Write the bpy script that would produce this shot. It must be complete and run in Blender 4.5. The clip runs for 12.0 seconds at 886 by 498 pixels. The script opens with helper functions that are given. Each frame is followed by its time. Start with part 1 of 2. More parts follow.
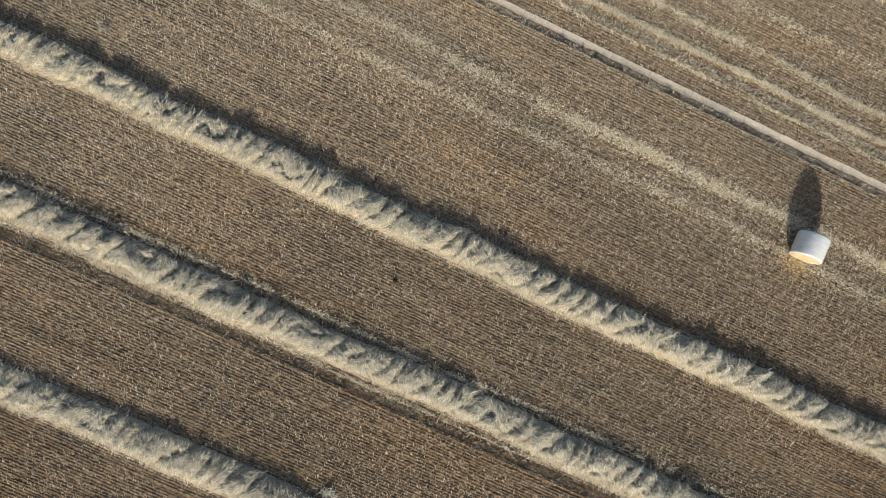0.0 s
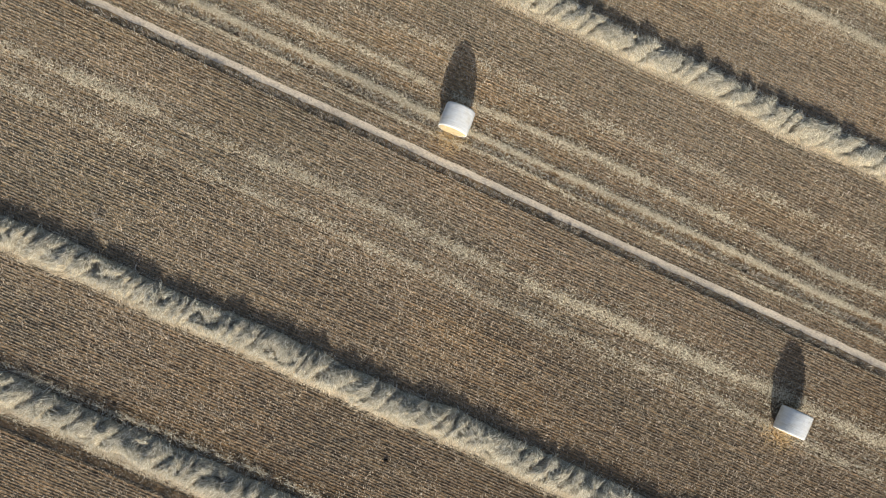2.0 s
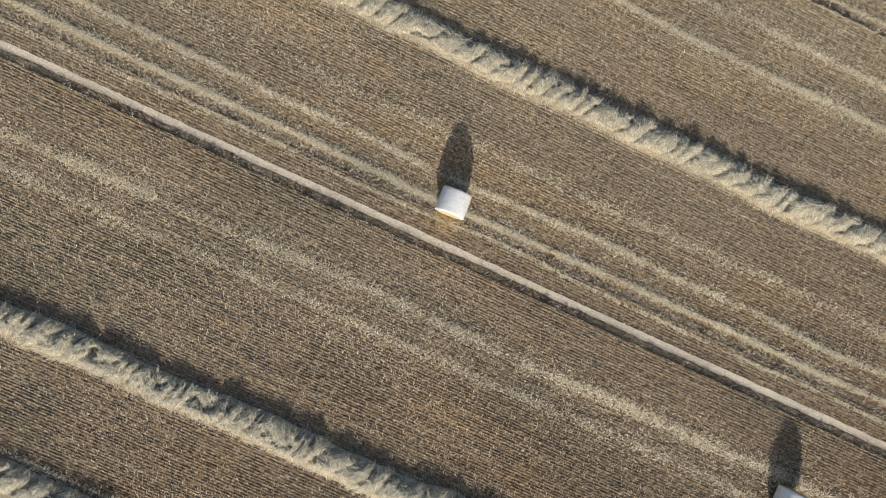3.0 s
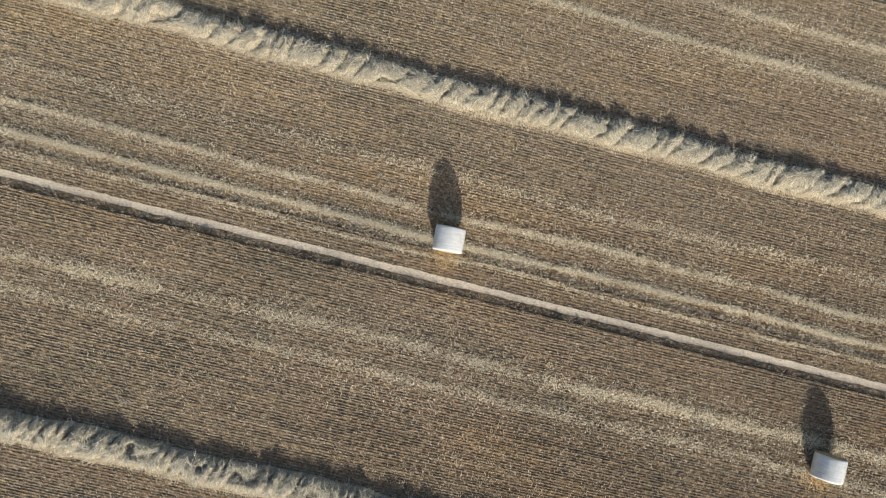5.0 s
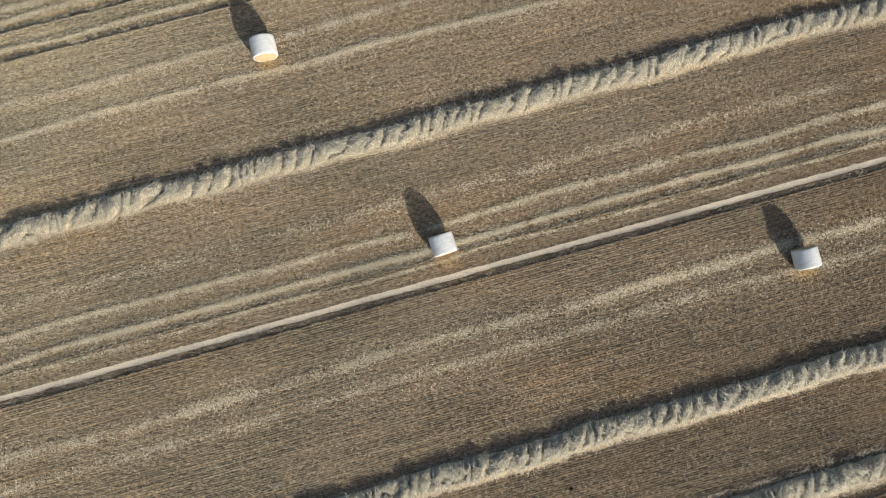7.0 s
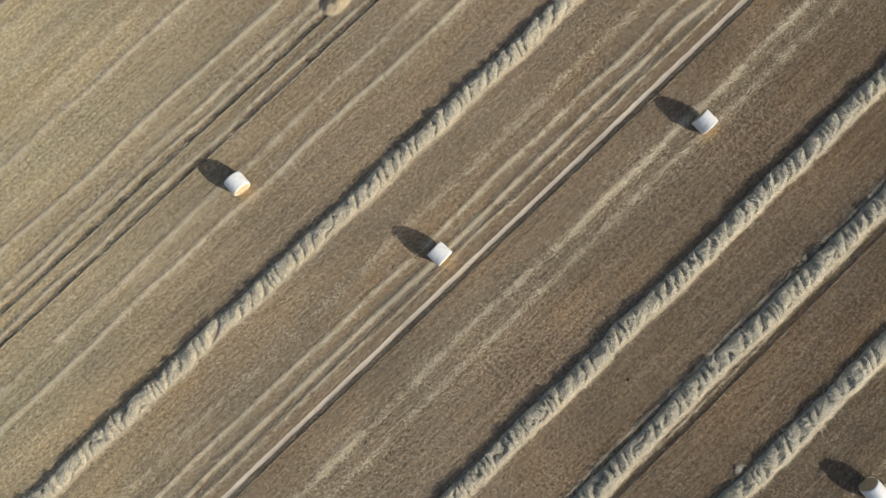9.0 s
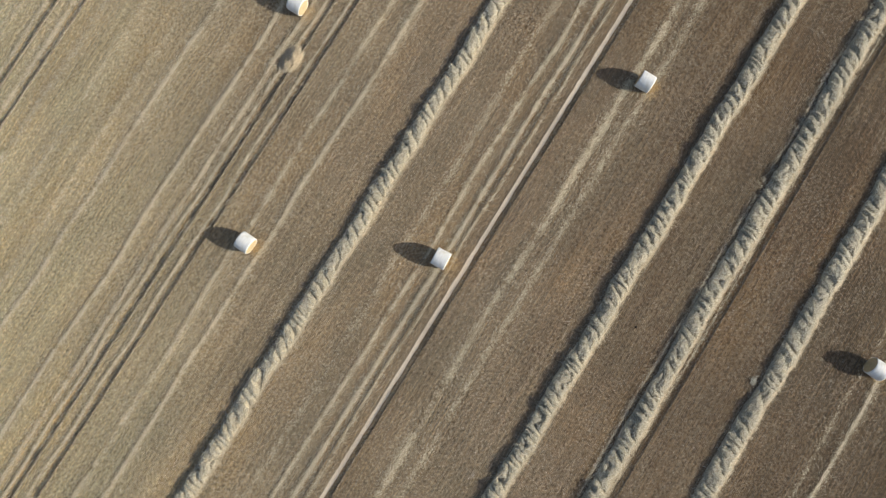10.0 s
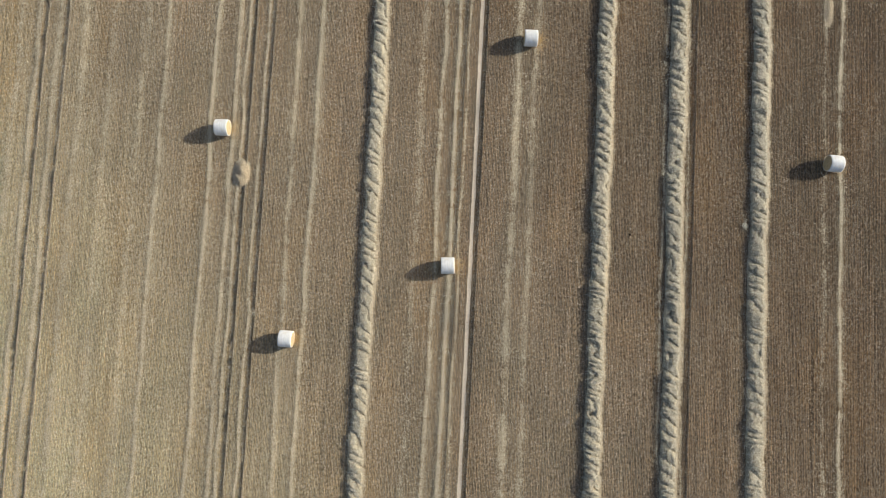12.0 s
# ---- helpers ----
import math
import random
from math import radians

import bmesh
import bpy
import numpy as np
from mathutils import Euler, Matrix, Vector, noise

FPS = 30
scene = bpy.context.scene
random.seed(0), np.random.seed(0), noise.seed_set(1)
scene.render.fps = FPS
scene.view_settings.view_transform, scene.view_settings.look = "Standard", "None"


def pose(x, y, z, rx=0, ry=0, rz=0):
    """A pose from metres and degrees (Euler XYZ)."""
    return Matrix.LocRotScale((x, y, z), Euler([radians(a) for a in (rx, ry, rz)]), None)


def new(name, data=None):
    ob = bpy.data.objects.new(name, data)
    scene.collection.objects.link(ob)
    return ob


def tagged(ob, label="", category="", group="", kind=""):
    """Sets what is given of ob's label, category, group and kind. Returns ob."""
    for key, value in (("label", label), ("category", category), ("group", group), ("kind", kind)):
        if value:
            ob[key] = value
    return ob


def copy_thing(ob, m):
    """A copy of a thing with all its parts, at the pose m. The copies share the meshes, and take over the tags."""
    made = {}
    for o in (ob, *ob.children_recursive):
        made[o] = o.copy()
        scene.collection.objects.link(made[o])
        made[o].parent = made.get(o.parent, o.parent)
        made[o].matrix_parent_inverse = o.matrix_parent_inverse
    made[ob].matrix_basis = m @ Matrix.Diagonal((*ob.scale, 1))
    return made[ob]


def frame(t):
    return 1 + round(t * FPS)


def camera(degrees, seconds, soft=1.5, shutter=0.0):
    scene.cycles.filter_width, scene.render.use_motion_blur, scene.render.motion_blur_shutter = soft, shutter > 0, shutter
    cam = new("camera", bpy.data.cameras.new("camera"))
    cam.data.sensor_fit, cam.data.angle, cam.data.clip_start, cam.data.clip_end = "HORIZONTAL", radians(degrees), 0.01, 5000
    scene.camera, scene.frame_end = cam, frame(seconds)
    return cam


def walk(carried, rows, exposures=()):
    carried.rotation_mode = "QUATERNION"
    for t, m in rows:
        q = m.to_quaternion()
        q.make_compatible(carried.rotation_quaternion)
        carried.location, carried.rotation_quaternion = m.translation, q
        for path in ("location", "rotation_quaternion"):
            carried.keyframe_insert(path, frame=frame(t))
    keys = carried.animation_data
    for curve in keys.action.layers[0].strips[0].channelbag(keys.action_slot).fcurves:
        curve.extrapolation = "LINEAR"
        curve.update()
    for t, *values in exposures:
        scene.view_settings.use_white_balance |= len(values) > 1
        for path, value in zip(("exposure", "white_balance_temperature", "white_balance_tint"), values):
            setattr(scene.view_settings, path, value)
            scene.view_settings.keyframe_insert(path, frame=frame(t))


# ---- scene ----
cam = camera(70.0, 12.0, soft=1.12)

# seconds, x, y, z, and the turn about x, y and z
PATH = [
    (0, 4.272, -17.474, 27.562, 0.970, -3.794, 24.538),
    (0.5, 3.614, -15.648, 27.771, 0.660, -3.775, 24.497),
    (1, 2.855, -13.841, 27.957, 0.577, -3.863, 24.436),
    (1.5, 2.057, -11.969, 28.088, 0.675, -3.938, 24.387),
    (2, 1.323, -9.971, 28.220, 0.799, -3.804, 24.346),
    (2.5, 0.547, -8.165, 28.303, 1.119, -3.873, 24.325),
    (3, 0.050, -6.910, 28.384, 1.475, -3.869, 24.308),
    (3.5, -0.295, -6.122, 28.389, 1.471, -3.941, 24.354),
    (3.7, -0.318, -5.857, 28.412, 1.388, -3.770, 24.301),
    (5.3, -0.553, -4.516, 29.157, 0.686, -3.034, 9.557),
    (5.5, -0.567, -4.475, 29.595, 0.710, -2.983, 6.638),
    (6, -0.589, -4.297, 31.159, 0.844, -2.764, -0.593),
    (6.5, -0.518, -4.261, 33.153, 1.197, -2.340, -7.850),
    (7, -0.506, -4.248, 35.257, 1.541, -2.146, -15.112),
    (7.2, -0.470, -4.273, 36.113, 1.712, -1.992, -18.047),
    (8.8, -0.717, -5.053, 42.518, 3.530, -0.676, -40.774),
    (9, -0.719, -5.050, 43.331, 3.626, -0.520, -43.653),
    (9.5, -0.713, -4.842, 45.373, 3.613, -0.253, -50.845),
    (10, -0.760, -4.820, 47.396, 3.649, 0.085, -58.065),
    (10.5, -0.685, -4.775, 49.487, 3.609, 0.444, -65.255),
    (11, -0.943, -4.549, 51.042, 3.717, 0.587, -72.512),
    (11.5, -1.114, -4.289, 52.040, 3.828, 0.785, -79.793),
    (12, -1.185, -4.073, 52.605, 3.992, 1.004, -87.053),
]
walk(cam, [(t, pose(x, y, z, rx, ry, rz)) for t, x, y, z, rx, ry, rz in PATH])

# ---- world and sun ----
SUN_AWAY = Vector((-0.82, 2.38, -1.0)).normalized()
world = bpy.data.worlds.new("world")
scene.world = world
world.use_nodes = True
wn = world.node_tree.nodes
sky = wn.new("ShaderNodeTexSky")
sky.sky_type = "NISHITA"
sky.sun_disc = False
sky.dust_density = 2.2
sky.ozone_density = 0.6
sky.sun_elevation = math.asin(-SUN_AWAY.z)
sky.sun_rotation = math.atan2(-SUN_AWAY.x, -SUN_AWAY.y)
wn["Background"].inputs["Strength"].default_value = 0.112
world.node_tree.links.new(sky.outputs["Color"], wn["Background"].inputs["Color"])
sun = new("sun", bpy.data.lights.new("sun", "SUN"))
sun.data.energy = 5.0
sun.data.angle = radians(0.53)
sun.data.color = (1.0, 0.975, 0.86)
sun.rotation_euler = SUN_AWAY.to_track_quat("-Z", "Y").to_euler()
scene.view_settings.exposure = 0.23


# ---- materials ----
class Mat:
    """A node material with short calls for the usual nodes."""

    def __init__(self, name):
        self.m = bpy.data.materials.new(name)
        self.m.use_nodes = True
        self.t = self.m.node_tree
        self.bsdf = self.t.nodes["Principled BSDF"]

    def node(self, kind, **props):
        n = self.t.nodes.new(kind)
        for k, v in props.items():
            if k == "blend_type":
                n.blend_type = v
            elif k == "data_type":
                n.data_type = v
            elif k == "operation":
                n.operation = v
        return n

    def link(self, a, b):
        self.t.links.new(a, b)

    def coords(self, scale=(1, 1, 1)):
        tc, mp = self.node("ShaderNodeTexCoord"), self.node("ShaderNodeMapping")
        mp.inputs["Scale"].default_value = scale
        self.link(tc.outputs["Object"], mp.inputs["Vector"])
        return mp.outputs["Vector"]

    def noise(self, scale, detail=4.0, stretch=(1, 1, 1), rough=0.55):
        n = self.node("ShaderNodeTexNoise")
        n.inputs["Scale"].default_value = scale
        n.inputs["Detail"].default_value = detail
        n.inputs["Roughness"].default_value = rough
        self.link(self.coords(stretch), n.inputs["Vector"])
        return n.outputs["Fac"]

    def island(self):
        return self.node("ShaderNodeNewGeometry").outputs["Random Per Island"]

    def ramp(self, fac, stops):
        r = self.node("ShaderNodeValToRGB")
        els = r.color_ramp.elements
        while len(els) < len(stops):
            els.new(0.5)
        for e, (p, c) in zip(els, stops):
            e.position, e.color = p, (*c, 1)
        self.link(fac, r.inputs["Fac"])
        return r.outputs["Color"]

    def mix(self, fac, a, b, how="MIX"):
        n = self.node("ShaderNodeMix", data_type="RGBA", blend_type=how)
        ins = [i for i in n.inputs if i.enabled]
        for sock, v in zip(ins, (fac, a, b)):
            if isinstance(v, (int, float)):
                sock.default_value = v
            elif isinstance(v, tuple):
                sock.default_value = (*v, 1)
            else:
                self.link(v, sock)
        return [o for o in n.outputs if o.enabled][0]

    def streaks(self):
        """Long faint streaking along the rows, broad patches of hue, and a greener north-west, painted paler there as
        lit stalk sides show.
        """
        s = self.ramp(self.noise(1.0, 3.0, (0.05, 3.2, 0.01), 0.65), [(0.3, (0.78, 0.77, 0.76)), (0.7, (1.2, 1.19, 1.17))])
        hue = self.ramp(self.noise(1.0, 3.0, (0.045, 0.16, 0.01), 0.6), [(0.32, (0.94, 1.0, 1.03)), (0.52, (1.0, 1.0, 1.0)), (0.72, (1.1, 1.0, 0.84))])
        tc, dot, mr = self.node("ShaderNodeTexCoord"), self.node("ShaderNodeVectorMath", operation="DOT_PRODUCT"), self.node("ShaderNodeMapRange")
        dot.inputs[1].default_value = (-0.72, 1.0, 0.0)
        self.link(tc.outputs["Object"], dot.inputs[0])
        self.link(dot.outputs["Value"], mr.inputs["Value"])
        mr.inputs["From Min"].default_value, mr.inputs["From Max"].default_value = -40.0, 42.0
        # Paler away from the sun: lit stalk sides are put into the colour.
        sun_ramp = self.ramp(mr.outputs["Result"], [(0.0, (0.64, 0.61, 0.58)), (0.24, (0.84, 0.82, 0.795)), (0.4, (1.02, 1.015, 1.0)), (0.64, (1.12, 1.15, 1.11)), (1.0, (1.88, 2.1, 1.9))])
        return self.mix(1.0, self.mix(1.0, s, sun_ramp, "MULTIPLY"), hue, "MULTIPLY")

    def clumps(self):
        """Patches a hand or two wide where the stalks stand thicker or thinner."""
        return self.ramp(self.noise(1.0, 2.0, (4.2, 5.6, 0.5), 0.7), [(0.3, (0.55, 0.54, 0.53)), (0.5, (0.98, 0.98, 0.98)), (0.7, (1.55, 1.54, 1.52))])

    def bump(self, height, strength, distance):
        b = self.node("ShaderNodeBump")
        b.inputs["Strength"].default_value = strength
        b.inputs["Distance"].default_value = distance
        self.link(height, b.inputs["Height"])
        self.link(b.outputs["Normal"], self.bsdf.inputs["Normal"])

    def finish(self, color, rough, spec=0.3):
        if isinstance(color, tuple):
            self.bsdf.inputs["Base Color"].default_value = (*color, 1)
        else:
            self.link(color, self.bsdf.inputs["Base Color"])
        self.bsdf.inputs["Roughness"].default_value = rough
        self.bsdf.inputs["Specular IOR Level"].default_value = spec
        return self.m


def soil_material():
    k = Mat("soil")
    fine = k.ramp(k.noise(14.0, 6.0), [(0.3, (0.215, 0.135, 0.076)), (0.7, (0.4, 0.268, 0.16))])
    wide = k.ramp(k.noise(0.35, 3.0, (0.35, 1, 1)), [(0.3, (0.75, 0.73, 0.7)), (0.7, (1.15, 1.12, 1.06))])
    chaff = k.ramp(k.noise(34.0, 3.0, (0.45, 1, 1)), [(0.5, (0, 0, 0)), (0.66, (1, 1, 1))])
    c = k.mix(1.0, fine, wide, "MULTIPLY")
    c = k.mix(chaff, c, (0.36, 0.29, 0.195))
    # past the standing stubble the field goes on in its mean tone
    tc, sep, far = k.node("ShaderNodeTexCoord"), k.node("ShaderNodeSeparateXYZ"), k.node("ShaderNodeMath", operation="MAXIMUM")
    k.link(tc.outputs["Object"], sep.inputs[0])
    for n, (axis, mid, half) in enumerate((("X", 1.0, 37.9), ("Y", -2.0, 43.9))):
        off, size, past = (k.node("ShaderNodeMath", operation=o) for o in ("SUBTRACT", "ABSOLUTE", "SUBTRACT"))
        off.inputs[1].default_value, past.inputs[1].default_value = mid, half
        k.link(sep.outputs[axis], off.inputs[0])
        k.link(off.outputs[0], size.inputs[0])
        k.link(size.outputs[0], past.inputs[0])
        k.link(past.outputs[0], far.inputs[n])
    tone = k.ramp(k.noise(5.0, 5.0, (0.6, 1, 1)), [(0.3, (0.15, 0.12, 0.084)), (0.7, (0.3, 0.245, 0.175))])
    c = k.mix(k.ramp(far.outputs[0], [(0.0, (0, 0, 0)), (0.3, (1, 1, 1))]), c, tone)
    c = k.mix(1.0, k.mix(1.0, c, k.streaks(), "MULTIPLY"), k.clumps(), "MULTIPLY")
    k.bump(k.noise(18.0, 5.0), 0.6, 0.03)
    return k.finish(c, 0.95, 0.1)


def lane_material():
    k = Mat("bare_lane")
    c = k.ramp(k.noise(16.0, 6.0, (0.5, 1, 1)), [(0.28, (0.48, 0.39, 0.3)), (0.5, (0.69, 0.585, 0.465)), (0.75, (0.8, 0.71, 0.59))])
    wide = k.ramp(k.noise(0.8, 3.0, (0.4, 1, 1)), [(0.3, (0.8, 0.78, 0.76)), (0.7, (1.1, 1.08, 1.04))])
    k.bump(k.noise(26.0, 5.0), 0.5, 0.03)
    return k.finish(k.mix(1.0, c, wide, "MULTIPLY"), 0.95, 0.1)


def straw_material(name, dark, mid, light, bias=0.5):
    k = Mat(name)
    c = k.ramp(k.island(), [(0.0, dark), (bias, mid), (1.0, light)])
    wide = k.ramp(k.noise(0.3, 4.0, (0.3, 1, 1)), [(0.3, (0.8, 0.79, 0.78)), (0.7, (1.14, 1.12, 1.08))])
    return k.finish(k.mix(1.0, c, wide, "MULTIPLY"), 0.7, 0.25)


def row_material():
    k = Mat("stubble_rows")
    c = k.ramp(k.noise(1.0, 2.0, (8, 9, 3), 0.65), [(0.3, (0.15, 0.116, 0.084)), (0.5, (0.23, 0.186, 0.138)), (0.7, (0.36, 0.302, 0.235))])
    fine = k.ramp(k.noise(1.0, 3.0, (45, 14, 14), 0.7), [(0.35, (0.45, 0.44, 0.43)), (0.65, (1.36, 1.34, 1.31))])
    wide = k.ramp(k.noise(0.3, 4.0, (0.3, 1, 1)), [(0.3, (0.8, 0.79, 0.78)), (0.7, (1.14, 1.12, 1.08))])
    c = k.mix(1.0, k.mix(1.0, c, fine, "MULTIPLY"), wide, "MULTIPLY")
    c = k.mix(1.0, c, k.clumps(), "MULTIPLY")
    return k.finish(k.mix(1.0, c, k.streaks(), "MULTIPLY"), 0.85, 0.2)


def edge_material():
    k = Mat("stubble_edge")
    # Dark tone holds the shade of the rows before this sunny face.
    c = k.ramp(k.noise(1.0, 3.0, (45, 10, 10), 0.7), [(0.32, (0.09, 0.07, 0.05)), (0.5, (0.19, 0.155, 0.115)), (0.68, (0.32, 0.275, 0.21))])
    k.bump(k.noise(1.0, 3.0, (45, 10, 10)), 0.7, 0.03)
    return k.finish(c, 0.85, 0.2)


def mound_material():
    k = Mat("straw_mound")
    # Darker than the straw on top: shade deep in the hollows is painted in.
    c = k.ramp(k.noise(22.0, 5.0, (1, 1, 1)), [(0.3, (0.14, 0.115, 0.08)), (0.52, (0.38, 0.325, 0.235)), (0.75, (0.64, 0.56, 0.43))])
    k.bump(k.noise(30.0, 5.0), 0.8, 0.04)
    return k.finish(c, 0.85, 0.2)


def wrap_material():
    k = Mat("net_wrap")
    band = k.noise(9.0, 3.0, (0.15, 3.0, 0.15))
    c = k.ramp(band, [(0.3, (0.6, 0.6, 0.61)), (0.7, (0.76, 0.76, 0.76))])
    dirt = k.ramp(k.noise(2.4, 5.0), [(0.45, (1, 1, 1)), (0.75, (0.86, 0.82, 0.74))])
    k.bump(k.noise(16.0, 4.0, (0.2, 2.0, 0.2)), 0.35, 0.02)
    return k.finish(k.mix(1.0, c, dirt, "MULTIPLY"), 0.42, 0.5)


def end_material():
    k = Mat("packed_straw")
    c = k.ramp(k.noise(26.0, 6.0), [(0.3, (0.26, 0.185, 0.1)), (0.5, (0.46, 0.355, 0.215)), (0.75, (0.64, 0.53, 0.36))])
    k.bump(k.noise(34.0, 5.0), 0.9, 0.03)
    return k.finish(c, 0.9, 0.15)


SOIL = soil_material()
LANE = lane_material()
clod_look = Mat("dark_soil")
clod_look.bump(clod_look.noise(30.0, 4.0), 0.7, 0.03)
CLOD = clod_look.finish(clod_look.ramp(clod_look.noise(20.0, 5.0), [(0.3, (0.015, 0.012, 0.01)), (0.7, (0.05, 0.036, 0.025))]), 0.95, 0.1)
ROWS = row_material()
EDGE = edge_material()
STUBBLE = straw_material("stubble_stalks", (0.17, 0.135, 0.1), (0.35, 0.295, 0.23), (0.68, 0.61, 0.51))
LITTER = straw_material("straw_litter", (0.4, 0.325, 0.225), (0.64, 0.55, 0.4), (0.86, 0.78, 0.61))
SUNLIT_STROKE = straw_material("sunlit_strokes", (0.28, 0.222, 0.165), (0.43, 0.356, 0.275), (0.62, 0.535, 0.43))
FRINGE = straw_material("lane_stalks", (0.19, 0.17, 0.145), (0.38, 0.345, 0.295), (0.62, 0.57, 0.49))
STRAW_GLOW = straw_material("straw_in_glow", (0.33, 0.2, 0.085), (0.54, 0.36, 0.165), (0.74, 0.55, 0.29))
STRAW = straw_material("windrow_straw", (0.25, 0.226, 0.175), (0.565, 0.515, 0.405), (0.86, 0.815, 0.7))
TAN = straw_material("tan_straw", (0.42, 0.33, 0.215), (0.66, 0.545, 0.385), (0.86, 0.75, 0.57))
MOUND = mound_material()
WRAP = wrap_material()
END = end_material()


# ---- building helpers ----
def mesh_of(name, verts, faces, material, smooth=False):
    """A mesh from numpy arrays of corners and of faces that all have as many corners."""
    me = bpy.data.meshes.new(name)
    verts = np.asarray(verts, np.float32)
    faces = np.asarray(faces, np.int32)
    n, k = faces.shape
    me.vertices.add(len(verts))
    me.vertices.foreach_set("co", verts.ravel())
    me.loops.add(n * k)
    me.loops.foreach_set("vertex_index", faces.ravel())
    me.polygons.add(n)
    me.polygons.foreach_set("loop_start", np.arange(0, n * k, k, dtype=np.int32))
    me.polygons.foreach_set("loop_total", np.full(n, k, np.int32))
    if smooth:
        me.polygons.foreach_set("use_smooth", np.ones(n, bool))
    me.materials.append(material)
    me.update(calc_edges=True)
    return me


def part(name, me, parent, label=""):
    ob = new(name, me)
    ob.parent = parent
    if label:
        tagged(ob, label)
    return ob


RNG = np.random.default_rng(7)


def smooth_noise(x, seed, step):
    """Smooth random values in -1..1 along a line."""
    r = np.random.default_rng(seed)
    knots = r.uniform(-1, 1, 4000)
    q = np.asarray(x) / step + 2000
    i = np.floor(q).astype(int)
    f = q - i
    f = f * f * (3 - 2 * f)
    return knots[i % 4000] * (1 - f) + knots[(i + 1) % 4000] * f


def field_noise(x, y, seed, step):
    """Smooth random values in -1..1 over the plan."""
    r = np.random.default_rng(seed)
    knots = r.uniform(-1, 1, (256, 256))
    p, q = np.asarray(x) / step + 5000, np.asarray(y) / step + 5000
    i, j = np.floor(p).astype(int), np.floor(q).astype(int)
    f, h = p - i, q - j
    f, h = f * f * (3 - 2 * f), h * h * (3 - 2 * h)
    i, j, i1, j1 = i % 256, j % 256, (i + 1) % 256, (j + 1) % 256
    return (knots[i, j] * (1 - f) + knots[i1, j] * f) * (1 - h) + (knots[i, j1] * (1 - f) + knots[i1, j1] * f) * h


# ---- plan of the field: rows run along x ----
X0, X1, Y0, Y1 = -37.0, 39.0, -46.0, 42.0
ROW = 0.127
# wheel lanes left bare by the sower: middle, width, height of the stubble beside them
LANES = [(-23.36, 0.36, 0.11), (-21.65, 0.5, 0.14), (-5.47, 0.68, 0.155), (-3.79, 0.56, 0.1), (12.65, 0.55, 0.2), (14.23, 0.55, 0.21), (30.53, 0.55, 0.22), (32.35, 0.55, 0.23)]
# those without a pale floor: straw covers some, dark soil deepens the shade painted in others
COVERED_OR_SHADED = (-23.36, -21.65, -3.79, 12.65, 14.23, 30.53, 32.35)
# straw windrows: middle, width, height, spacing of the tufts, place of the crest across them
WINDROWS = [(3.19, 1.32, 0.4, 1.0, 0.35), (-15.95, 1.45, 0.5, 0.9, 0.2), (-22.05, 1.45, 0.46, 1.0, 0.05), (-29.0, 1.5, 0.42, 1.05, 0.0)]
# strips of litter where a windrow was baled: middle, width, thickness of the litter
STRIPS = [(-35.6, 0.24, 1.8), (-34.3, 0.3, 0.3), (-21.08, 0.2, 0.6), (-22.96, 0.14, 0.8), (-10.05, 0.5, 0.45), (-8.55, 0.5, 0.85), (-4.25, 0.16, 0.9), (-3.55, 0.24, 3.2), (-2.26, 0.3, 1.4),
          (-0.57, 0.5, 0.35), (8.35, 0.3, 1.7), (10.14, 0.36, 1.2), (12.97, 0.17, 1.8), (14.59, 0.2, 2.0), (15.35, 0.3, 1.6), (17.21, 0.25, 2.8), (21.53, 0.34, 1.7), (23.44, 0.5, 0.4), (26.21, 0.5, 0.5),
          (28.76, 0.6, 0.8), (30.98, 0.3, 1.8), (32.77, 0.3, 1.6), (34.32, 0.6, 0.6)]

# ---- ground ----
g = 2400.0
ground = new("ground", mesh_of("ground", [(-g, -g, 0), (g, -g, 0), (g, g, 0), (-g, g, 0)], [(0, 1, 2, 3)], SOIL))
tagged(ground, "brown dry field soil with chaff between the stubble rows", "ground", kind="structure")


for y, w, tall in LANES:
    if y in COVERED_OR_SHADED:
        continue
    xs = np.arange(X0, X1, 0.25)
    # Pale floor starts past the edge's shadow; dark soil paints the shaded part.
    e0 = y - w / 2 + 0.36 + 0.04 * smooth_noise(xs, int(y * 7) + 500, 0.5)
    e1 = y + w / 2 + 0.03 * smooth_noise(xs, int(y * 7) + 900, 0.5)
    z = np.full(len(xs), 0.006)
    v = np.concatenate([np.stack([xs, e0, z], 1), np.stack([xs, e1, z], 1)])
    i = np.arange(len(xs) - 1)
    lane = new("wheel_lane", mesh_of("wheel_lane", v, np.stack([i, i + 1, i + 1 + len(xs), i + len(xs)], 1), LANE))
    tagged(lane, "pale sunlit strip of a bare wheel lane between the stubble rows", "wheel lane", kind="structure")


def blades(p, ang, lean, length, width, name, material):
    """Upright stalks as slim triangles: foot p, way of the flat side, lean as a pair, length and width."""
    n = len(p)
    d = np.stack([np.cos(ang), np.sin(ang)], 1) * width[:, None] / 2
    v = np.zeros((n, 3, 3))
    v[:, 0, :2] = p[:, :2] - d
    v[:, 1, :2] = p[:, :2] + d
    v[:, 2, :2] = p[:, :2] + lean * length[:, None]
    v[:, :2, 2] = -0.01
    v[:, 2, 2] = length
    return mesh_of(name, v.reshape(-1, 3), np.arange(3 * n).reshape(n, 3), material)


def row_lines():
    ys = np.arange(Y0, Y1, ROW)
    keep = np.ones(len(ys), bool)
    for y, w, tall in LANES:
        keep &= abs(ys - y) > w / 2
    return ys[keep]


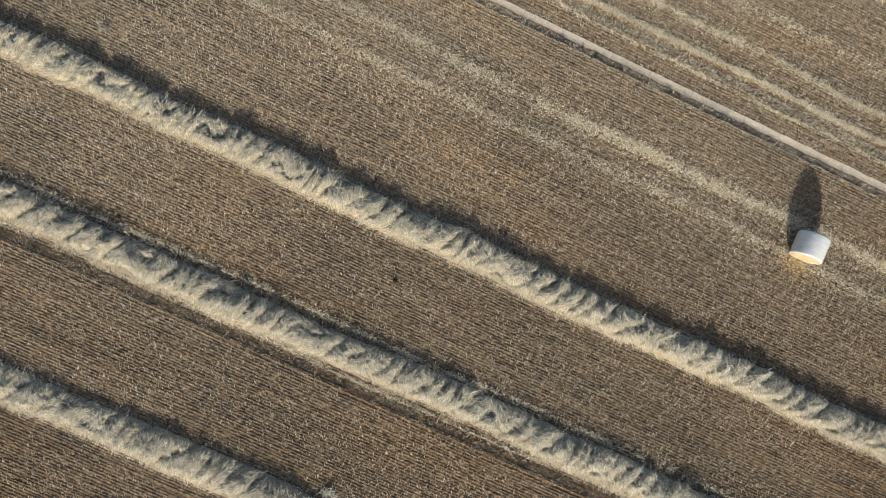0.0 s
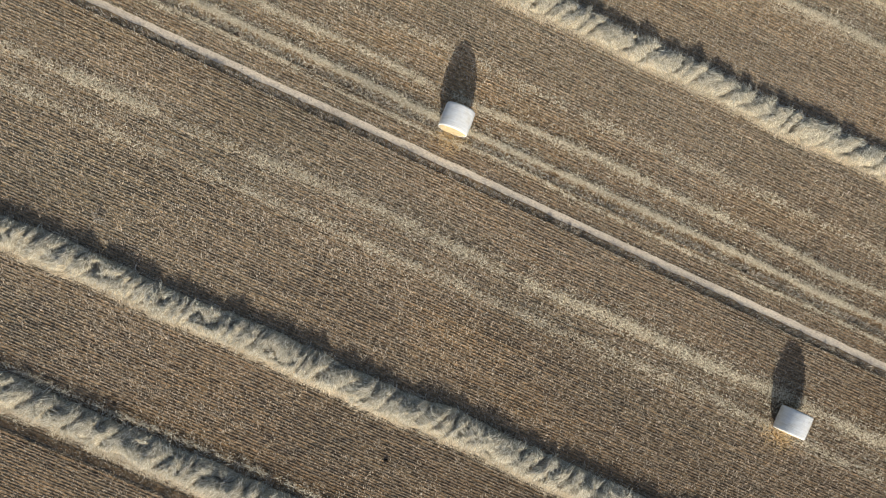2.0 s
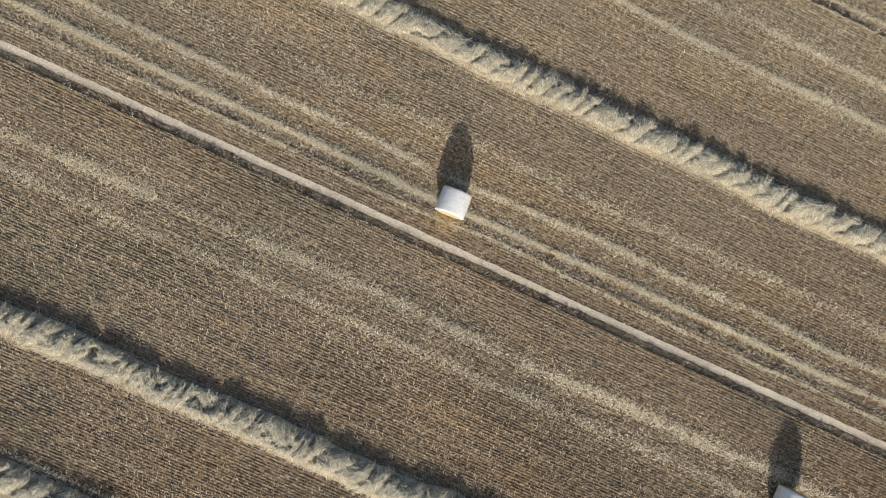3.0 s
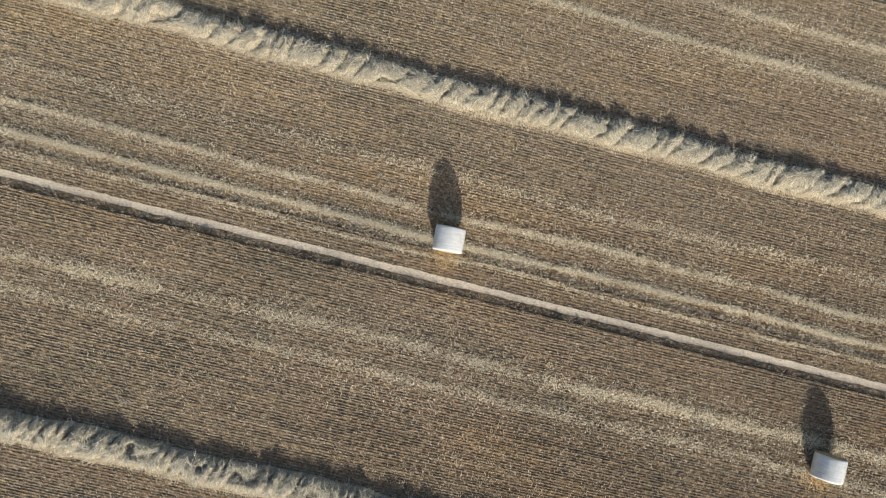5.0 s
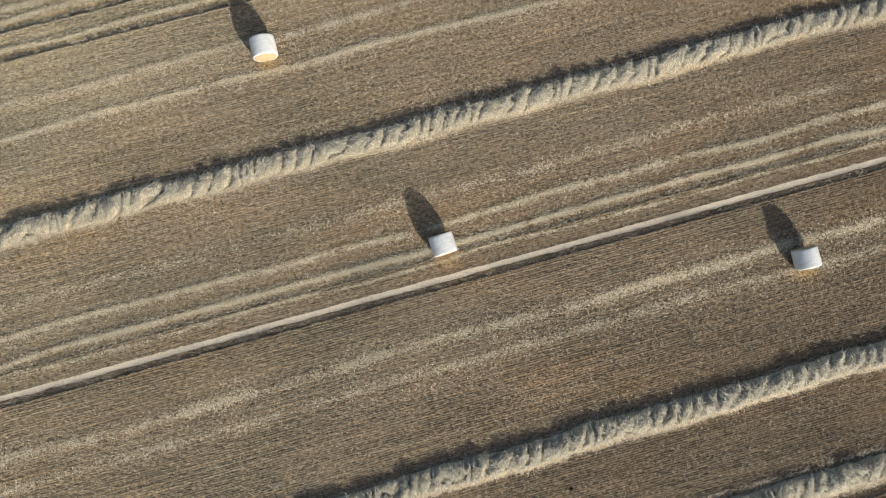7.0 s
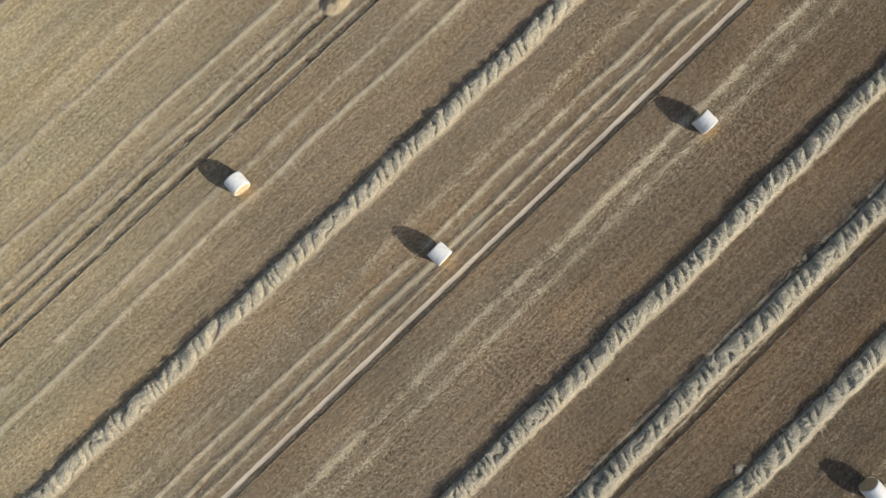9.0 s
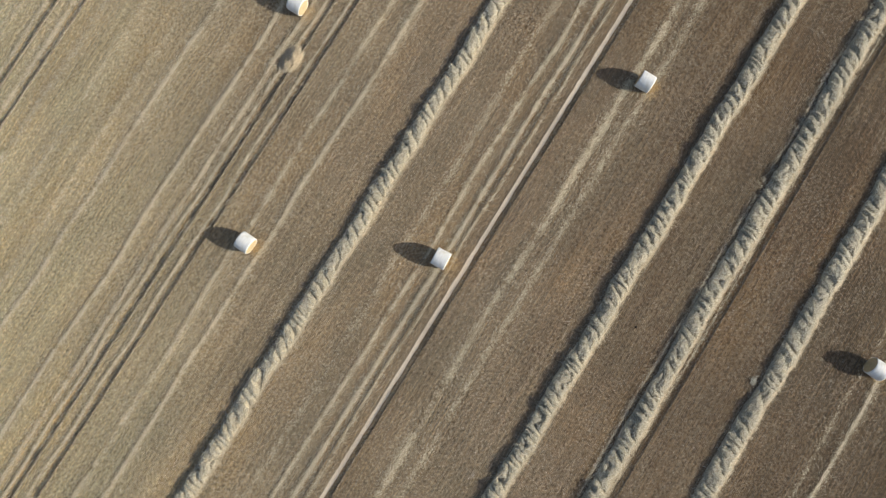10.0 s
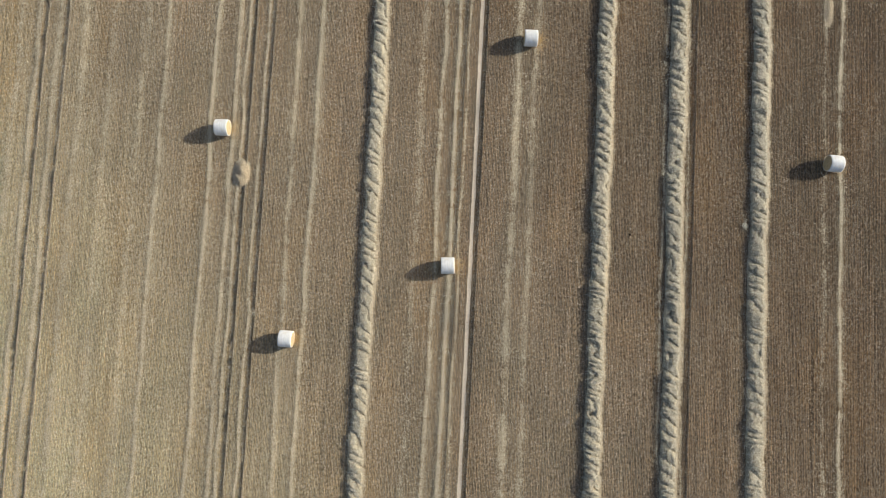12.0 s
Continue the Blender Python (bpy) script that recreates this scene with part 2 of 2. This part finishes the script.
def row_ridges():
    """Each drilled row as a low ragged ridge of crowded stalk feet."""
    ys, xs = row_lines(), np.arange(X0, X1, 0.17)
    m, k = len(ys), len(xs)
    gy, gx = np.meshgrid(ys, xs, indexing="ij")
    gx = gx + RNG.uniform(-0.05, 0.05, gx.shape)
    gy = gy + 0.02 * smooth_noise(gx, 3, 6.0) + RNG.normal(0, 0.011, (m, 1)) + 0.01 * field_noise(gx, gy * 8, 41, 3.0)
    lush = 1 + 0.16 * field_noise(gx * 0.5, gy * 3, 11, 2.5) + 0.26 * field_noise(gx, gy, 12, 0.32)
    h = np.where(RNG.uniform(0, 1, gx.shape) < 0.16, RNG.uniform(0.008, 0.022, gx.shape), RNG.uniform(0.021, 0.032, gx.shape)) * lush
    for y, w, tall in LANES:
        d = y - w / 2 - gy
        h = np.where((d > -0.02) & (d < 0.45), h * (1.55 - d), h)
    v = np.zeros((m, k, 3, 3))
    for i, (off, jit) in enumerate(((-0.042, 0.01), (0.002, 0.013), (0.042, 0.01))):
        v[:, :, i, 0] = gx
        v[:, :, i, 1] = gy + off + RNG.normal(0, jit, gx.shape)
        v[:, :, i, 2] = h if i == 1 else -0.005
    a = (np.arange(m)[:, None] * k + np.arange(k - 1)[None, :]).ravel() * 3
    f = np.concatenate([np.stack([a, a + 3, a + 4, a + 1], 1), np.stack([a + 1, a + 4, a + 5, a + 2], 1)])
    return mesh_of("stubble_rows", v.reshape(-1, 3), f, ROWS)


tagged(new("stubble_rows", row_ridges()), "low ragged drilled rows of crowded grain stalk feet", "stubble", kind="stuff")


def stubble():
    ys = row_lines()
    xs = np.arange(X0, X1, 0.095)
    gx, gy = np.meshgrid(xs, ys)
    gx = gx + RNG.uniform(-0.04, 0.04, gx.shape)
    tall = 1 + 0.22 * field_noise(gx, gy * 3, 11, 2.5) + 0.15 * field_noise(gx, gy, 12, 0.5)
    gx, gy, tall = gx.ravel(), gy.ravel(), tall.ravel()
    n = len(gx)
    gx = gx + RNG.normal(0, 0.02, n)
    gy = gy + RNG.normal(0, 0.016, n) + 0.02 * smooth_noise(gx, 3, 6.0)
    ang = RNG.normal(0, 0.6, n)
    lean = np.stack([RNG.normal(-0.13, 0.17, n), RNG.normal(0.42, 0.3, n)], 1)
    length = np.where(RNG.uniform(0, 1, n) < 0.12, RNG.uniform(0.15, 0.22, n), RNG.uniform(0.06, 0.13, n)) * tall
    return blades(np.stack([gx, gy], 1), ang, lean, length, RNG.uniform(0.009, 0.02, n), "stubble", STUBBLE)


def lane_edges():
    """The ragged standing edge of the crop along the sunny side of each lane."""
    vs, fs, base = [], [], 0
    for y, w, tall in LANES:
        xs = np.arange(X0, X1, 0.05)
        n = len(xs)
        h = tall * (0.8 + 0.25 * smooth_noise(xs, int(y * 3) + 300, 0.4) + 0.3 * smooth_noise(xs, int(y * 3) + 310, 0.12)) + RNG.normal(0, 0.03, n)
        e = y - w / 2 + 0.02 * smooth_noise(xs, int(y * 3) + 700, 0.6)
        z = np.full(n, -0.005)
        v = np.stack([np.stack([xs, e + 0.02 + RNG.normal(0, 0.006, n), z], 1), np.stack([xs, e + RNG.normal(0, 0.012, n), h], 1), np.stack([xs, e + 0.06 + RNG.normal(0, 0.01, n), z], 1)], 1)
        i = base + np.arange(n - 1) * 3
        fs += [np.stack([i, i + 3, i + 4, i + 1], 1), np.stack([i + 1, i + 4, i + 5, i + 2], 1)]
        vs.append(v.reshape(-1, 3))
        base += 3 * n
    return mesh_of("lane_edge", np.concatenate(vs), np.concatenate(fs), EDGE)


tagged(new("lane_edge", lane_edges()), "ragged standing stubble edge along the bare wheel lanes", "stubble", kind="stuff")


def fringe():
    """Taller stalks that edge the bare lanes."""
    feet = []
    for y, w, tall in LANES:
        for side, per in ((-1, 230), (1, 26)):
            n = int((X1 - X0) * per)
            x = RNG.uniform(X0, X1, n)
            feet.append(np.stack([x, y + side * w / 2 + (RNG.uniform(-0.1, 0.26, n) if side < 0 else RNG.normal(0, 0.07, n))], 1))
    foot = np.concatenate(feet)
    n = len(foot)
    lean = np.stack([RNG.normal(0, 0.22, n), RNG.normal(0.3, 0.35, n)], 1)
    return blades(foot, RNG.normal(0, 0.5, n), lean, RNG.uniform(0.1, 0.2, n), RNG.uniform(0.012, 0.024, n), "stubble_fringe", FRINGE)


tagged(new("stubble_fringe", fringe()), "taller dry stalks edging the bare wheel lanes", "stubble", kind="stuff")
tagged(new("stubble", stubble()), "short dry grain stubble standing in straight drilled rows", "stubble", kind="stuff")


def strands(root, way, length, width, lift, name, material, sag=0.0):
    """Lying straws as bent ribbons of two pieces: root, heading, length, width, and the rise at the middle and tip."""
    n = len(root)
    d = np.stack([np.cos(way), np.sin(way), np.zeros(n)], 1)
    s = np.stack([-np.sin(way), np.cos(way), np.zeros(n)], 1) * width[:, None] / 2
    mid = root + d * length[:, None] * 0.5 + np.stack([np.zeros(n), np.zeros(n), lift], 1)
    bend = RNG.normal(0, 0.25, n)[:, None] * length[:, None]
    tip = root + d * length[:, None] + s / (width[:, None] / 2) * bend * 0.6 + np.stack([np.zeros(n), np.zeros(n), lift * sag], 1)
    v = np.stack([root - s, root + s, mid - s, mid + s, tip - s * 0.5, tip + s * 0.5], 1)
    base = np.arange(n)[:, None] * 6
    f = np.concatenate([base + [0, 1, 3, 2], base + [2, 3, 5, 4]], 1).reshape(-1, 4)
    return mesh_of(name, v.reshape(-1, 3), f, material)


def slivers(root, way, length, width, tilt, name, material):
    """Short lying straws of one flat piece each."""
    n = len(root)
    d = np.stack([np.cos(way), np.sin(way), tilt], 1) * length[:, None] / 2
    s = np.stack([-np.sin(way), np.cos(way), np.zeros(n)], 1) * width[:, None] / 2
    v = np.stack([root - d - s, root - d + s, root + d + s * 0.7, root + d - s * 0.7], 1)
    return mesh_of(name, v.reshape(-1, 3), np.arange(4 * n).reshape(n, 4), material)


def sunlit_strokes():
    """Pale slivers out of the rows, bent away from the sun: sunlit stalks and lit gaps painted as straw."""
    n = 460000
    x, y = RNG.uniform(X0, X1, n), RNG.uniform(Y0, Y1, n)
    y = np.round(y / ROW) * ROW + RNG.normal(0, 0.03, n)
    ok = RNG.uniform(0, 1, n) < 0.62 + 0.4 * field_noise(x * 0.4, y, 61, 1.6) + 0.25 * field_noise(x, y, 62, 0.5)
    for lane_y, w, tall in LANES:
        ok &= abs(y - lane_y) > w / 2 + 0.05
    x, y = x[ok], y[ok]
    n = len(x)
    length = RNG.uniform(0.08, 0.2, n)
    root = np.stack([x, y, 0.015 + 0.24 * length], 1)
    return slivers(root, RNG.normal(1.9, 0.25, n), length, RNG.uniform(0.008, 0.014, n), RNG.normal(0.45, 0.15, n), "sunlit_strokes", SUNLIT_STROKE)


tagged(new("sunlit_strokes", sunlit_strokes()), "pale slivers over the stubble rows, standing in for sunlit stalks and gaps", "stubble", kind="stuff")


def litter():
    roots, ways, lens = [], [], []
    for k, (y, w, dens) in enumerate(STRIPS):
        n = int((X1 - X0) * w * 1150 * dens)
        x = RNG.uniform(X0, X1, n)
        lump = 0.63 + 0.3 * smooth_noise(x, 50 + k, 1.9) + 0.34 * smooth_noise(x, 80 + k, 0.5)
        ok = RNG.uniform(0, 1, n) < lump
        x = x[ok]
        n = len(x)
        yy = y + RNG.normal(0, 1, n) * w * np.where(RNG.uniform(0, 1, n) < 0.65, 0.32, 1.1) + 0.14 * smooth_noise(x, 20 + k, 4.0)
        roots.append(np.stack([x, yy, RNG.uniform(0.07, 0.15, n)], 1))
        ways.append(RNG.uniform(0, 2 * math.pi, n))
        lens.append(RNG.uniform(0.04, 0.17, n))
    # the northern part lies thicker in chaff
    n = 150000
    x, y = RNG.uniform(X0, X1, n), RNG.uniform(-12, Y1, n)
    ok = RNG.uniform(0, 1, n) < np.clip((y + 4) / 28, 0.06, 1) * (0.55 + 0.5 * field_noise(x * 0.3, y, 31, 1.2))
    x, y = x[ok], y[ok]
    roots.append(np.stack([x, y, RNG.uniform(0.04, 0.12, len(x))], 1))
    ways.append(RNG.uniform(0, 2 * math.pi, len(x)))
    lens.append(RNG.uniform(0.05, 0.17, len(x)))
    root, way, length = np.concatenate(roots), np.concatenate(ways), np.concatenate(lens)
    n = len(root)
    return slivers(root, way, length, RNG.uniform(0.009, 0.02, n), RNG.normal(0, 0.2, n), "loose_straw", LITTER)


tagged(new("loose_straw", litter()), "pale loose straw strewn in strips where windrows were baled", "straw", kind="stuff")


# ---- windrows ----
def tuft_place(x, u, seed, gap):
    """Where in its tuft a place lies: 0 and 1 are the hollows between two tufts."""
    q = (x - 0.5 * u) / gap + 0.95 * smooth_noise(x, seed + 9, 1.3 * gap) + 0.16 * field_noise(x, u * 0.7, seed + 8, 0.4)
    return q - np.floor(q), np.floor(q).astype(int)


def heap_height(x, u, seed, gap, crest):
    """Height of the heap, 0 to about 1.3, at x along it and u across it (-1 sunny edge, 1 shady edge)."""
    t, k = tuft_place(x, u, seed, gap)
    r = np.random.default_rng(seed)
    size = r.uniform(0.86, 1.1, 4000)[k % 4000]
    sharp = r.uniform(0.85, 1.15, 4000)[k % 4000]
    dome = np.sqrt(np.clip(1 - ((t - 0.46) / 0.52) ** 2, 0, 1))
    body = size * (1 - sharp * (1 - dome)) + 0.15 * field_noise(x, u * 0.75, seed + 5, 0.3) + 0.13 * field_noise(x, u * 0.75, seed + 6, 0.12)
    crest = crest + 0.22 * smooth_noise(x, seed + 30, 0.8)
    rise = np.clip((u + 0.8) / (crest + 0.8), 0, 1)
    fall = np.clip((u - crest) / (0.97 - crest), 0, 1)
    top = np.sqrt(1 - (1 - rise) ** 2) * np.sqrt(1 - fall ** 2)
    flat = np.clip((u + 1) * 6, 0, 1) * (0.17 + 0.05 * field_noise(x, u, seed + 7, 0.3)) * np.clip((1 - u) * 4, 0, 1)
    return np.maximum(top * np.clip(body, 0.22, 1.25), flat)


def heap_line(x, y0, w, seed):
    half = w / 2 * (1 + 0.08 * smooth_noise(x, seed, 1.3) + 0.07 * smooth_noise(x, seed + 1, 0.4))
    mid = y0 + 0.1 * smooth_noise(x, seed + 2, 3.5) + 0.03 * smooth_noise(x, seed + 3, 0.8)
    return half, mid


def windrow(y0, w, h, gap, crest, seed):
    """A heaped row of straw: a lumpy mound and thousands of straws combed over it in tufts."""
    xs = np.arange(X0, X1, 0.065)
    us = np.linspace(-1, 1, 25)
    gx, gu = np.meshgrid(xs, us, indexing="ij")
    half, mid = heap_line(gx, y0, w, seed)
    z = h * heap_height(gx, gu, seed, gap, crest) - 0.015
    v = np.stack([gx, mid + gu * half - y0, z], 2).reshape(-1, 3)
    a, b = gx.shape
    i = np.arange(a - 1)[:, None] * b + np.arange(b - 1)[None, :]
    f = np.stack([i, i + b, i + b + 1, i + 1], 2).reshape(-1, 4)
    thing = new("windrow", None)
    thing.location = (0, y0, 0)
    part("mound", mesh_of("mound", v, f, MOUND, True), thing)
    # tufts share a heading; straws spread round it
    n = int((X1 - X0) * w * 800)
    x = RNG.uniform(X0, X1, n)
    u = np.where(RNG.uniform(0, 1, n) < 0.3, RNG.uniform(-1.05, -0.5, n), np.clip(RNG.normal(0.1, 0.5, n), -1.0, 1.12))
    half, mid = heap_line(x, y0, w, seed)
    z = heap_height(x, np.clip(u, -1, 1), seed, gap, crest)
    # hollows hold few straws
    ok = (RNG.uniform(0, 1, n) < 2.0 * z - 0.5) | (u < -0.7) | ((u > 0.5) & (RNG.uniform(0, 1, n) < 0.75))
    x, u, z, half, mid = x[ok], u[ok], z[ok], half[ok], mid[ok]
    n = len(x)
    root = np.stack([x, mid + u * half - y0, h * z], 1)
    t, cell = tuft_place(x, u, seed, gap)
    r = np.random.default_rng(seed + 50)
    heading = r.normal(0, 0.5, 4000)[cell % 4000] + (t - 0.5) * 1.2 + 1.1 * field_noise(x, u * 0.75, seed + 15, 0.45)
    stand = r.uniform(0.3, 1.0, 4000)[(cell * 7 + np.floor(u * 2).astype(int)) % 4000]
    way = -math.pi / 2 + heading + RNG.normal(0, 0.45, n) + math.pi * (RNG.uniform(0, 1, n) < 0.25 + 0.35 * (u > 0.4))
    long = RNG.uniform(0, 1, n) < 0.3
    length = np.where(long, RNG.uniform(0.18, 0.38, n), RNG.uniform(0.06, 0.2, n))
    lift = stand * np.where(long, RNG.uniform(0.01, 0.09, n), RNG.uniform(0.0, 0.04, n)) * np.clip((u + 1.0) * 2.0, 0.08, 1)
    width = RNG.uniform(0.007, 0.016, n)
    low = u + RNG.normal(0, 0.12, n) < -0.66
    for name, pick, look_of in (("straw_cover", ~low, STRAW), ("straw_apron", low, TAN)):
        cover = strands(root[pick], way[pick], length[pick], width[pick], lift[pick], name, look_of, RNG.uniform(-1.2, 1.0, pick.sum()))
        part(name, cover, thing, "thin tan straw lying flat along the foot" if look_of is TAN else "")
    return thing


for k, (y, w, h, gap, crest) in enumerate(WINDROWS):
    tagged(windrow(y, w, h, gap, crest, 100 + 10 * k), "long fluffy heaped row of pale dry straw on stubble", "windrow", group="straw windrows")


# ---- round bales ----
BALE_R, BALE_L = 0.665, 1.09


def lathe(rings, n, name, material, rough=0.0, seed=0):
    """Rings of (radius, along) round the bale's axis, which is y; the underside is pressed flat."""
    r = np.random.default_rng(seed)
    a = np.linspace(0, 2 * math.pi, n, endpoint=False)
    v = []
    for rad, along in rings:
        rr = rad * (1 + 0.008 * np.sin(3 * a + 1) + 0.006 * np.sin(5 * a)) + r.normal(0, rough, n) * (rad > 0.02)
        z = np.maximum(rr * np.sin(a), -BALE_R * 0.95)
        v.append(np.stack([rr * np.cos(a) * 1.01, np.full(n, along) + r.normal(0, rough, n), z + BALE_R * 0.95], 1))
    v = np.concatenate(v)
    i = (np.arange(len(rings) - 1)[:, None] * n + np.arange(n)[None, :])
    j = (np.arange(len(rings) - 1)[:, None] * n + (np.arange(n)[None, :] + 1) % n)
    f = np.stack([i, j, j + n, i + n], 2).reshape(-1, 4)
    return mesh_of(name, v, f, material, True)


def round_bale():
    thing = new("round_bale", None)
    hl = BALE_L / 2
    rings = [(BALE_R - 0.07, -hl + 0.02), (BALE_R - 0.025, -hl - 0.005), (BALE_R - 0.005, -hl + 0.03)]
    rings += [(BALE_R + 0.012 * math.cos(math.pi * t / 2.2) + 0.004 * math.sin(17 * t), t * (hl - 0.06)) for t in np.linspace(-1, 1, 15)]
    rings += [(BALE_R - 0.005, hl - 0.03), (BALE_R - 0.025, hl + 0.005), (BALE_R - 0.07, hl - 0.02)]
    part("wrap", lathe(rings, 56, "wrap", WRAP, 0.002, 1), thing, "white net wrap")
    for s in (-1, 1):
        face = [(BALE_R - 0.045, s * (hl - 0.04))] + [((BALE_R - 0.05) * q, s * (hl + 0.03 * (1 - q * q))) for q in (1.0, 0.85, 0.7, 0.55, 0.4, 0.25, 0.1, 0.01)]
        part("end_face", lathe(face, 56, "end_face", END, 0.012, 5 + s), thing, "packed golden straw end")
    return thing


# x, y, turn
BALES = [(1.04, -3.44, 3), (20.5, -9.45, 0), (-5.62, 9.48, -2), (11.67, 16.05, 1), (11.03, -34.75, -3), (-26.65, 22.5, -3)]
first = round_bale()
tagged(first, "white net-wrapped round straw bale lying on stubble", "straw bale", group="round bales")
for k, (x, y, turn) in enumerate(BALES):
    m = pose(x, y, 0, 0, 0, turn)
    if k == 0:
        first.matrix_basis = m
    else:
        copy_thing(first, m)


# Spilled straw whose gold also stands for glow off the sunlit bale ends.
def glow_litter():
    roots = []
    for x, y, turn in BALES:
        n = 260
        d = RNG.normal(0, 0.42, n)
        e = abs(RNG.normal(0, 0.38, n))
        t = radians(turn)
        roots.append(np.stack([x + d * math.cos(t) + (BALE_L / 2 + e) * math.sin(t), y + d * math.sin(t) - (BALE_L / 2 + e) * math.cos(t), RNG.uniform(0.02, 0.14, n)], 1))
    root = np.concatenate(roots)
    n = len(root)
    return strands(root, RNG.uniform(0, 6.3, n), RNG.uniform(0.06, 0.25, n), RNG.uniform(0.01, 0.022, n), RNG.uniform(0, 0.04, n), "spilled_straw_glow", STRAW_GLOW)


tagged(new("spilled_straw_glow", glow_litter()), "straw spilled before the bale ends, coloured golden by their reflected sunlight", "straw", kind="stuff")


# ---- straw heap on the wheel lane ----
def straw_heap(x, y, a, b, h, seed, n):
    """A dropped heap: a crest along the row that falls off more steeply to the north, ragged all round."""
    thing = new("straw_heap", None)
    thing.location = (x, y, 0)

    def top(px, py):
        ridge = -0.18 * b + 0.2 * b * smooth_noise(px + 40, seed, 0.5)
        side = np.where(py > ridge, (py - ridge) / (0.95 * b), (ridge - py) / (1.0 * b))
        along = px / (a * (1 + 0.2 * smooth_noise(py + 40, seed + 1, 0.4)))
        body = np.clip(1 - side, 0, 1) * np.clip(1 - along ** 2, 0, 1) ** 0.6
        return h * body * (0.9 + 0.2 * field_noise(px, py, seed + 2, 0.3) + 0.12 * field_noise(px, py, seed + 3, 0.12))

    gx, gy = np.meshgrid(np.linspace(-1.25 * a, 1.25 * a, 48), np.linspace(-1.35 * b, 1.35 * b, 40), indexing="ij")
    v = np.stack([gx, gy, top(gx, gy) - 0.012], 2).reshape(-1, 3)
    i = np.arange(47)[:, None] * 40 + np.arange(39)[None, :]
    part("mound", mesh_of("mound", v, np.stack([i, i + 40, i + 41, i + 1], 2).reshape(-1, 4), MOUND, True), thing)
    r, t = np.sqrt(RNG.uniform(0, 1.25, n)), RNG.uniform(0, 2 * math.pi, n)
    px, py = r * a * np.cos(t), r * b * np.sin(t)
    root = np.stack([px, py, top(px, py) + 0.02], 1)
    part("straw_cover", strands(root, RNG.uniform(0, 2 * math.pi, n), RNG.uniform(0.08, 0.26, n), RNG.uniform(0.008, 0.018, n), RNG.uniform(0, 0.08, n), "straw_cover", TAN, -0.5), thing)
    return thing


tagged(straw_heap(8.0, 14.4, 1.0, 0.6, 0.4, 400, 9000), "small dropped heap of pale loose straw on a wheel lane", "straw heap")
tagged(straw_heap(24.2, -34.5, 1.2, 0.34, 0.12, 420, 2000), "low flat wad of pale straw lying on stubble", "straw heap")


# ---- weed and clod ----
def tuft_at(x, y, n, size, name, material):
    r, t = np.abs(RNG.normal(0, size, n)), RNG.uniform(0, 2 * math.pi, n)
    root = np.stack([1.6 * r * np.cos(t), 0.7 * r * np.sin(t), RNG.uniform(0.04, 0.16, n)], 1)
    ob = new(name, strands(root, RNG.uniform(0, 6.3, n), RNG.uniform(0.1, 0.3, n), RNG.uniform(0.01, 0.02, n), RNG.uniform(0, 0.08, n), name, material))
    ob.location = (x, y, 0)
    return ob


tagged(tuft_at(-11.2, -13.74, 45, 0.1, "dry_weed", STUBBLE), "small pale withered weed among the stubble rows", "weed")
tagged(tuft_at(5.6, -27.84, 150, 0.13, "straw_wisp", STRAW), "loose wisp of pale straw beside a windrow", "straw wisp", kind="stuff")

bm = bmesh.new()
bmesh.ops.create_icosphere(bm, subdivisions=3, radius=0.085)
for q in bm.verts:
    q.co = q.co * (1 + 0.35 * noise.noise(q.co * 11)) * 1.0
    q.co.x *= 1.3
    q.co.z = max(q.co.z * 0.8, -0.05)
clod_mesh = bpy.data.meshes.new("soil_clod")
bm.to_mesh(clod_mesh)
bm.free()
clod_mesh.materials.append(CLOD)
clod = tagged(new("soil_clod", clod_mesh), "dark brown lump of soil lying in the stubble", "soil clod")
clod.location = (4.42, -18.42, 0.05)
